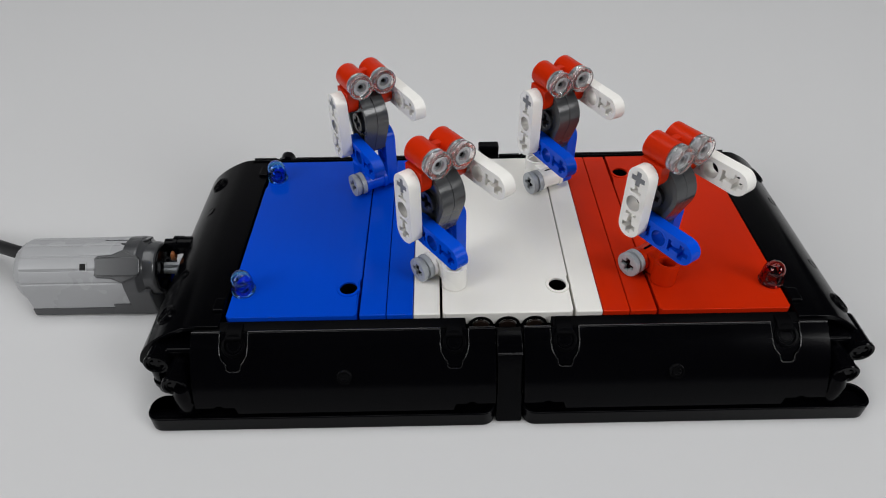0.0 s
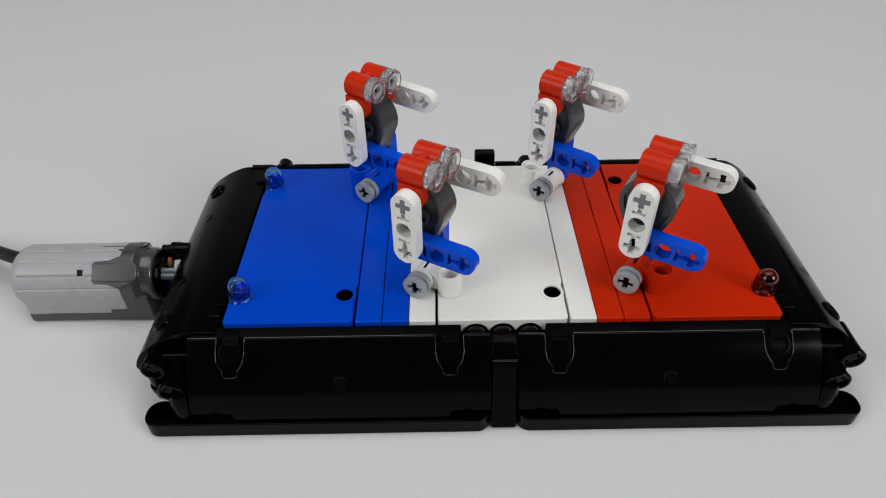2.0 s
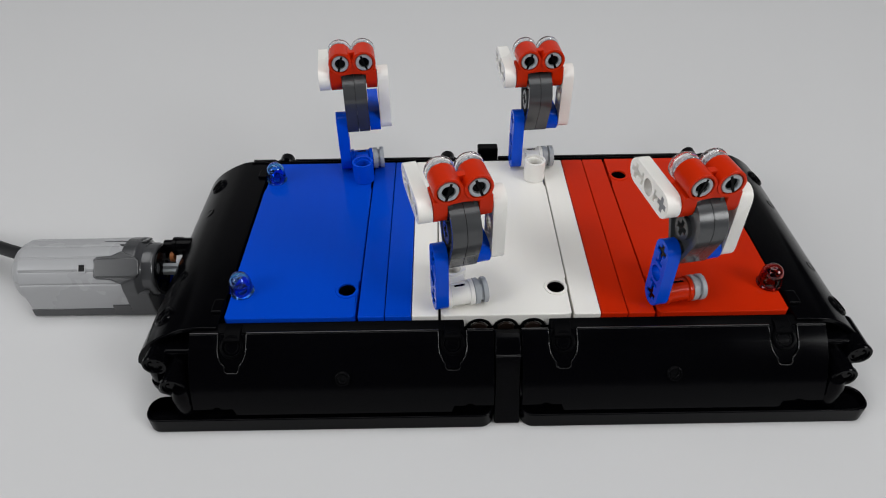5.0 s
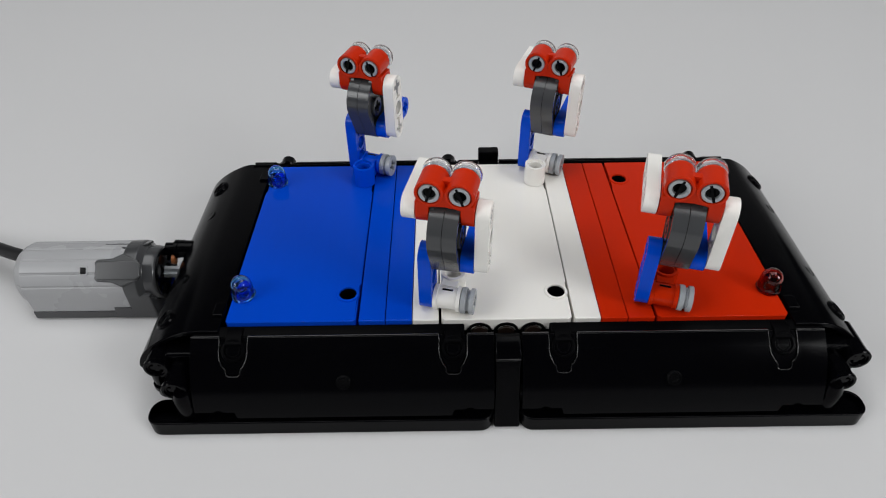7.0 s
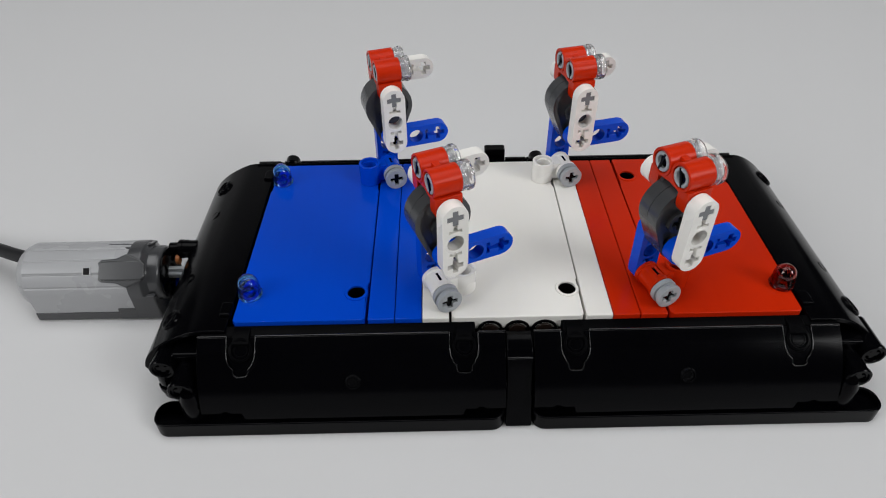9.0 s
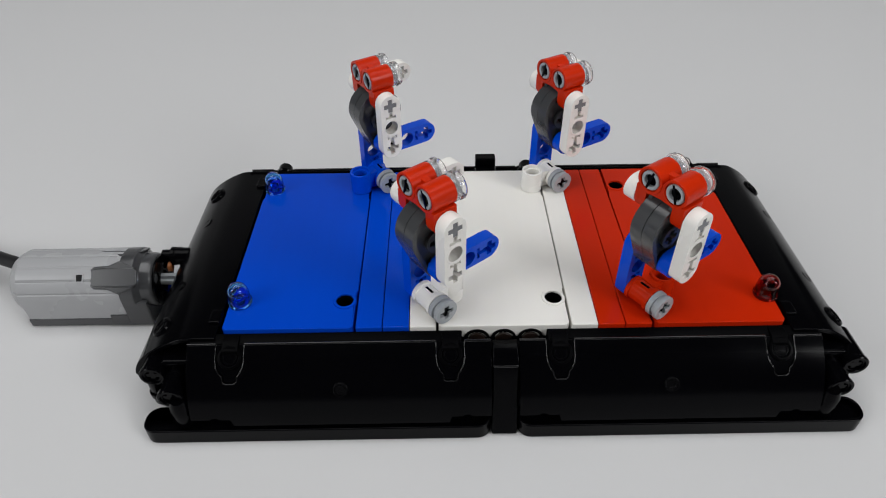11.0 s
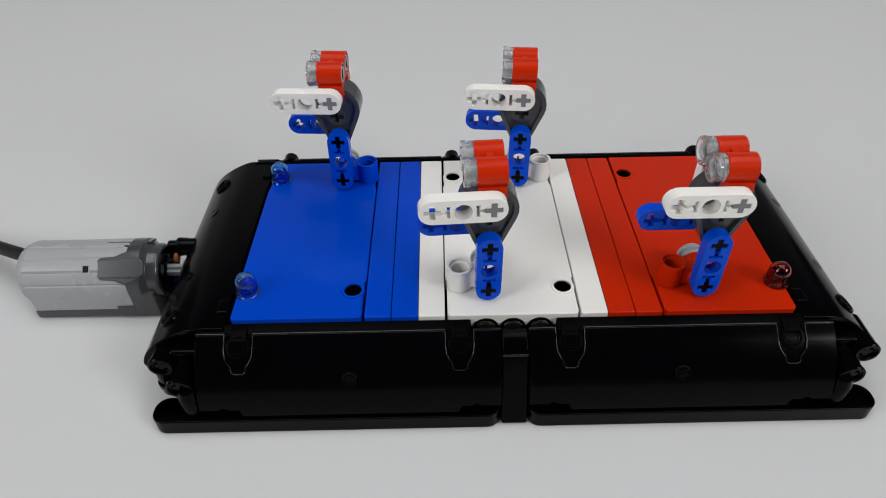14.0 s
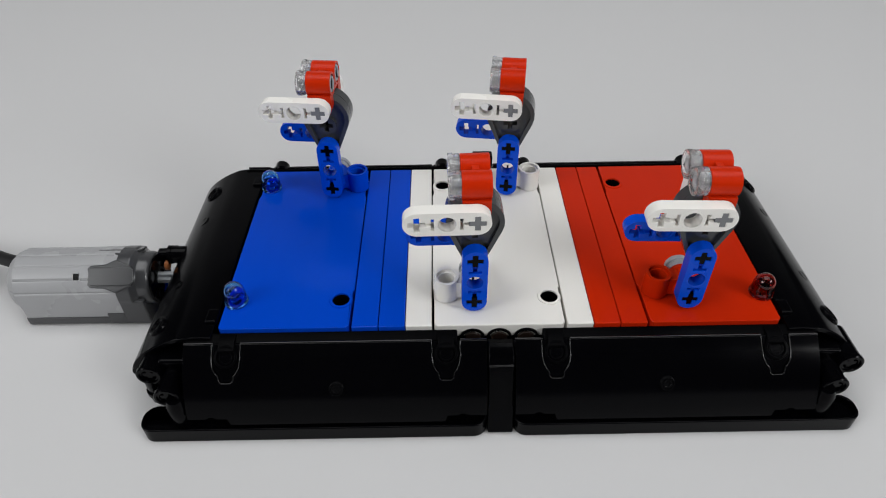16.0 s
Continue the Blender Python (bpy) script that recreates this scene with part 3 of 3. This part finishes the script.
    lathe(bm, [(0.3, 0), (0.36, 0.02), (0.36, 0.1), (0.3, 0.12)], toward((0.12, -0.75, mid - 0.4), (1, 0, 0)), 22)
    part("ring", bm, BLACK, ob, "black rim of a pin hole", bevel=0)
    curve = bpy.data.curves.new("cable", "CURVE")
    curve.dimensions, curve.bevel_depth, curve.bevel_resolution = "3D", 0.3 * U, 4
    sp = curve.splines.new("BEZIER")
    knots = [(-5.6, 0.5, 1.9), (-6.8, 0.9, 1.85), (-8.6, 1.9, 1.5), (-12.0, 4.0, 0.5), (-20.0, 7.0, 0.3)]
    sp.bezier_points.add(len(knots) - 1)
    for p, k in zip(sp.bezier_points, knots):
        p.co = [c * U for c in k]
        p.handle_left_type = p.handle_right_type = "AUTO"
    curve.materials.append(RUBBER)
    cable = new("cable", curve)
    cable.parent = ob
    tagged(cable, "black rubber motor cable")
    return ob


motor()


# ---- the spinning figures ----
def slotted(x, way):
    """A cross hole whose arm runs on through a neck into a short upright bar, towards way."""
    a, h, n, c, d, e = 0.29, 0.1, 0.075, 0.47, 0.57, 0.23
    pts = [(-h, -h), (-a, -h), (-a, h), (-h, h), (-h, a), (h, a), (h, h), (a, h), (a, n), (c, n), (c - 0.015, e), (d + 0.015, e), (d, 0.1), (d, -0.1), (d + 0.015, -e), (c - 0.015, -e), (c, -n), (a, -n), (a, -h), (h, -h), (h, -a), (-h, -a)]
    return [(x + way * p, q) for p, q in pts]


def thin_beam(name, colour, parent, y0, y1, m, label=""):
    """A thin three-module beam along x from 0 to 2: cross holes with slotted necks at its ends, a rimmed round hole between."""
    bm = bmesh.new()
    slab(bm, stadium(0, 2, 0.466), [slotted(0, 1), circle(1, 0, 0.3, 20), slotted(2, -1)], y0 + 0.012, y1 - 0.012, "y", m)
    # webs that close the necks, set back from both faces
    for x, way in ((0, 1), (2, -1)):
        slab(bm, [(x + way * p, q) for p, q in ((0.28, -0.09), (0.48, -0.09), (0.48, 0.09), (0.28, 0.09))], [], y0 + 0.16, y1 - 0.16, "y", m)
    slab(bm, circle(1, 0, 0.385, 24), [circle(1, 0, 0.3, 20)], y0, y0 + 0.1, "y", m)
    slab(bm, circle(1, 0, 0.385, 24), [circle(1, 0, 0.3, 20)], y1 - 0.1, y1, "y", m)
    return part(name, bm, colour, parent, label, bevel=0.04)


def axle(parent, y0, y1, x, z, name="axle", mat=GREY):
    bm = bmesh.new()
    slab(bm, cross(x, z, 0.275, 0.09), [], y0, y1, "y")
    return part(name, bm, mat, parent, bevel=0)


def spinner(colour, offset, label):
    """A rigid figure that faces +x, standing offset modules off its turning axis."""
    ob = thing("toy_spinner", pose(0, 0, 0), label, "brick toy", "spinning toys on the deck")
    o, hip, arm = offset, 2.54, 4.66
    bm = bmesh.new()
    tube(bm, (0, 0, 0.02), (0, 0, 1), 0.96, 0.48, 0.3)
    lathe(bm, [(0.29, 0), (0.48, 0), (0.48, 0.14), (0.42, 0.16), (0.42, 0.84), (0.48, 0.86), (0.48, 1.0), (0.29, 1.0)], toward((o, -0.5, 0.5), (0, 1, 0)), 24)
    a, b = sorted((0.36 * o, 0.75 * o))
    box(bm, a, b, -0.3, 0.3, 0.12, 0.88)
    pivot = part("pivot_connector", bm, colour, ob, bevel=0)
    # raised black strip stands in for the shade of a slit
    bm = bmesh.new()
    box(bm, o - 0.045, o + 0.045, -0.2, 0.2, 0.85, 0.925)
    part("slit", bm, BLACK, pivot, "black strip for the shade in a slit", bevel=0)
    axle(ob, -0.9, 0.94, o, 0.5, mat=BLACK)
    bm = bmesh.new()
    for a, b, r in ((-0.72, -0.52, 0.49), (-0.86, -0.7, 0.4), (-1.02, -0.84, 0.49)):
        slab(bm, circle(o, 0.5, r, 26), [cross(o, 0.5)], a, b, "y")
    part("bush", bm, GREY, ob, "light grey bush", bevel=0.03)
    at = Matrix.Translation
    thin_beam("standing_leg", BLUE, ob, 0.5, 1.0, at((o, 0, hip)) @ Matrix.Rotation(radians(90), 4, "Y"), "blue thin beam")
    thin_beam("raised_leg", BLUE, ob, -1.0, -0.5, at((o, 0, hip)), "blue thin beam")
    thin_beam("raised_arm", WHITE, ob, 1.0, 1.5, at((o, 0, arm)), "white thin beam")
    thin_beam("hanging_arm", WHITE, ob, -1.5, -1.0, at((o, 0, arm)) @ Matrix.Rotation(radians(90), 4, "Y"), "white thin beam")
    axle(ob, -1.47, 1.47, o, arm, mat=STEEL)
    axle(ob, -0.94, 0.94, o, hip, mat=BLACK)
    # egg-shaped cams as the torso
    egg = circle(o, hip, 0.5, 8, 212, 328) + circle(o, hip + 1.35, 1.02, 16, -22, 202)
    for y0 in (-0.5, 0.008):
        bm = bmesh.new()
        holes = [cross(o, hip), cross(o, hip + 1.0), cross(o, arm)]
        inner = circle(o, hip, 0.36, 8, 212, 328) + circle(o, hip + 1.35, 0.84, 16, -22, 202)
        a, b = (y0 + 0.15, y0 + 0.49) if y0 < 0 else (y0, y0 + 0.34)
        slab(bm, egg, holes, a, b, "y")
        a, b = (y0, y0 + 0.15) if y0 < 0 else (y0 + 0.34, y0 + 0.49)
        # raised rim round the flank, and bosses round the axle holes
        slab(bm, egg, [inner], a, b, "y")
        for k in range(3):
            z = (hip, hip + 1.0, arm)[k]
            slab(bm, circle(o, z, 0.34 if k == 0 else 0.43, 18), [holes[k]], a, b, "y")
        part("torso_cam", bm, DARK, ob, "dark grey egg-shaped cam", bevel=0.06)
    # head: a fork with two tubes along x
    tz = arm + 0.86
    bm = bmesh.new()
    for s in (-1, 1):
        tube(bm, (o - 0.5, s * 0.5, tz), (1, 0, 0), 1.0, 0.49, 0.31)
        fork = [(o - 0.48, tz - 0.34), (o + 0.48, tz - 0.34)] + circle(o, arm, 0.48, 10, 0, -180)
        a, b = sorted((s * 0.53, s * 0.985))
        slab(bm, fork, [cross(o, arm)], a, b, "y")
    # solid bridge with a hollow above, and a thin rib across the hollow
    half = [(0, 0.08), (0.1, 0.12), (0.17, -0.1), (0.3, -0.36), (0.62, -0.4), (0.66, -0.6), (0.4, -0.52), (0.0, -0.48)]
    slab(bm, [(y, tz + z) for y, z in half] + [(-y, tz + z) for y, z in half[-2:0:-1]], [], o - 0.46, o + 0.46, "x")
    slab(bm, [(-0.42, tz), (0.42, tz), (0.42, tz + 0.36), (0.2, tz + 0.33), (-0.2, tz + 0.33), (-0.42, tz + 0.36)], [], o - 0.12, o + 0.14, "x")
    head = part("head", bm, RED, ob, "red fork-shaped connector", bevel=0.025)
    for s in (-1, 1):
        bm = bmesh.new()
        lathe(bm, [(0.33, 0.01), (0.46, 0.01), (0.49, 0.04), (0.49, 0.17), (0.465, 0.19), (0.465, 0.22), (0.5, 0.24), (0.515, 0.27), (0.515, 0.38), (0.49, 0.42), (0.36, 0.42), (0.34, 0.39), (0.33, 0.01)], toward((o + 0.5, s * 0.5, tz), (1, 0, 0)), 32)
        lens = part("eye", bm, CLEAR, head, "clear round plate", bevel=0)
        bm = bmesh.new()
        lathe(bm, [(0.19, 0.04), (0.325, 0.04), (0.325, 0.33), (0.3, 0.36), (0.21, 0.36), (0.19, 0.33), (0.19, 0.04)], toward((o + 0.5, s * 0.5, tz), (1, 0, 0)), 26)
        part("inner_ring", bm, FROSTED, lens, "frosted clear ring", bevel=0)
        bm = bmesh.new()
        lathe(bm, [(0.225, 0.12), (0.225, 0.0), (0.25, -0.03), (0.32, -0.03), (0.345, 0.0), (0.345, 0.08), (0.3, 0.08), (0.3, 0.9), (0.16, 0.9), (0.16, 0.14), (0.225, 0.12)], toward((o - 0.47, s * 0.5, tz), (1, 0, 0)), 22)
        part("half_pin", bm, GREY, head, "light grey hollow pin", bevel=0)
        bm = bmesh.new()
        lathe(bm, [(0.1, 0.9), (0.1, 1.2), (0.115, 1.26), (0.165, 1.26), (0.18, 1.22), (0.18, 0.9)], toward((o - 0.47, s * 0.5, tz), (1, 0, 0)), 18)
        part("pin_stub", bm, STEEL, head, "grey pin stub", bevel=0)
        # black plug and bar stand in for shade in the pin's hollow and slot
        bm = bmesh.new()
        lathe(bm, [(0, 0.3), (0.06, 0.12), (0.215, 0.1), (0.215, 0.14), (0.085, 0.3), (0.085, 1.2), (0, 1.2)], toward((o - 0.47, s * 0.5, tz), (1, 0, 0)), 14)
        box(bm, -0.032, 0.02, -0.33, 0.33, -0.045, 0.045, Matrix.Translation((o - 0.47, s * 0.5, tz)) @ Matrix.Rotation(radians(88 + 18 * s), 4, "X"))
        part("pin_hollow_shade", bm, BLACK, head, "black plug for the shade in the pin's hollow and slot", bevel=0)
    return ob


SPINNERS = [
    (spinner(BLUE, 1, "spinning brick toy with red head on blue pivot"), -5.93, FAR, -6.0),
    (spinner(WHITE, 1, "spinning brick toy with red head on white pivot"), 2, FAR - 0.08, -9.0),
    (spinner(WHITE, -1, "spinning brick toy with red head, white pivot near the front edge"), -1.94, NEAR + 0.2, 0.0),
    (spinner(RED, -1, "spinning brick toy with red head on red pivot"), 6.1, NEAR + 0.22, -3.0),
]

# the spinners' heading, in degrees, time by time
TURNS = [
    (0, 666), (0.1, 740), (0.2, 807), (0.3, 845), (0.4, 907), (0.5, 940), (0.6, 1009), (0.7, 1062),
    (0.8, 1135), (0.9, 1166), (1, 1227), (1.1, 1282), (1.2, 1336), (1.3, 1404), (1.4, 1448), (1.5, 1497),
    (1.6, 1566), (1.7, 1605), (1.8, 1641), (1.9, 1715), (2, 1771), (2.1, 1826), (2.2, 1877), (2.3, 1945),
    (2.4, 2008), (2.5, 2035), (2.6, 2117), (2.7, 2161), (2.8, 2221), (2.9, 2258), (3, 2305), (3.1, 2366),
    (3.2, 2432), (3.3, 2506), (3.4, 2536), (3.5, 2612), (3.6, 2666), (3.7, 2702), (3.8, 2707), (3.9, 2716),
    (4, 2751), (4.1, 2827), (4.2, 2882), (4.3, 2948), (4.4, 3025), (4.5, 3077), (4.6, 3113), (4.7, 3177),
    (4.8, 3227), (4.9, 3289), (5, 3343), (5.1, 3387), (5.2, 3448), (5.3, 3486), (5.4, 3554), (5.5, 3610),
    (5.6, 3664), (5.7, 3701), (5.8, 3765), (5.9, 3822), (6, 3880), (6.1, 3931), (6.2, 3982), (6.3, 4011),
    (6.4, 4093), (6.5, 4128), (6.6, 4191), (6.7, 4252), (6.8, 4289), (6.9, 4360), (7, 4397), (7.1, 4467),
    (7.2, 4522), (7.3, 4554), (7.4, 4629), (7.5, 4685), (7.6, 4737), (7.7, 4798), (7.8, 4828), (7.9, 4900),
    (8, 4946), (8.1, 5033), (8.2, 5056), (8.3, 5115), (8.4, 5189), (8.5, 5222), (8.6, 5224), (8.7, 5252),
    (8.8, 5301), (8.9, 5364), (9, 5423), (9.1, 5502), (9.2, 5565), (9.3, 5599), (9.4, 5660), (9.5, 5710),
    (9.6, 5770), (9.7, 5829), (9.8, 5871), (9.9, 5933), (10, 5974), (10.1, 6024), (10.2, 6092), (10.3, 6154),
    (10.4, 6186), (10.5, 6245), (10.6, 6304), (10.7, 6362), (10.8, 6422), (10.9, 6459), (11, 6518), (11.1, 6553),
    (11.2, 6630), (11.3, 6669), (11.4, 6743), (11.5, 6787), (11.6, 6860), (11.7, 6903), (11.8, 6960), (11.9, 7007),
    (12, 7061), (12.1, 7101), (12.2, 7162), (12.3, 7229), (12.4, 7293), (12.5, 7329), (12.6, 7394), (12.7, 7429),
    (12.8, 7494), (12.9, 7566), (13, 7617), (13.1, 7687), (13.2, 7739), (13.3, 7739), (13.4, 7773), (13.5, 7827),
    (13.6, 7844), (13.7, 7903), (13.8, 7964), (13.9, 8046), (14, 8103), (14.1, 8131), (14.2, 8202), (14.3, 8267),
    (14.4, 8320), (14.5, 8370), (14.6, 8408), (14.7, 8482), (14.8, 8516), (14.9, 8569), (15, 8639), (15.1, 8694),
    (15.2, 8718), (15.3, 8787), (15.4, 8842), (15.5, 8907), (15.6, 8960), (15.7, 9003), (15.8, 9066), (15.9, 9111),
    (16, 9181),
]

def motions():
    for ob, x, y, lag in SPINNERS:
        walk(ob, [(t, pose(x * U, y * U, (TOP + 0.004) * U, 0, 0, turn + lag)) for t, turn in TURNS])


motions()
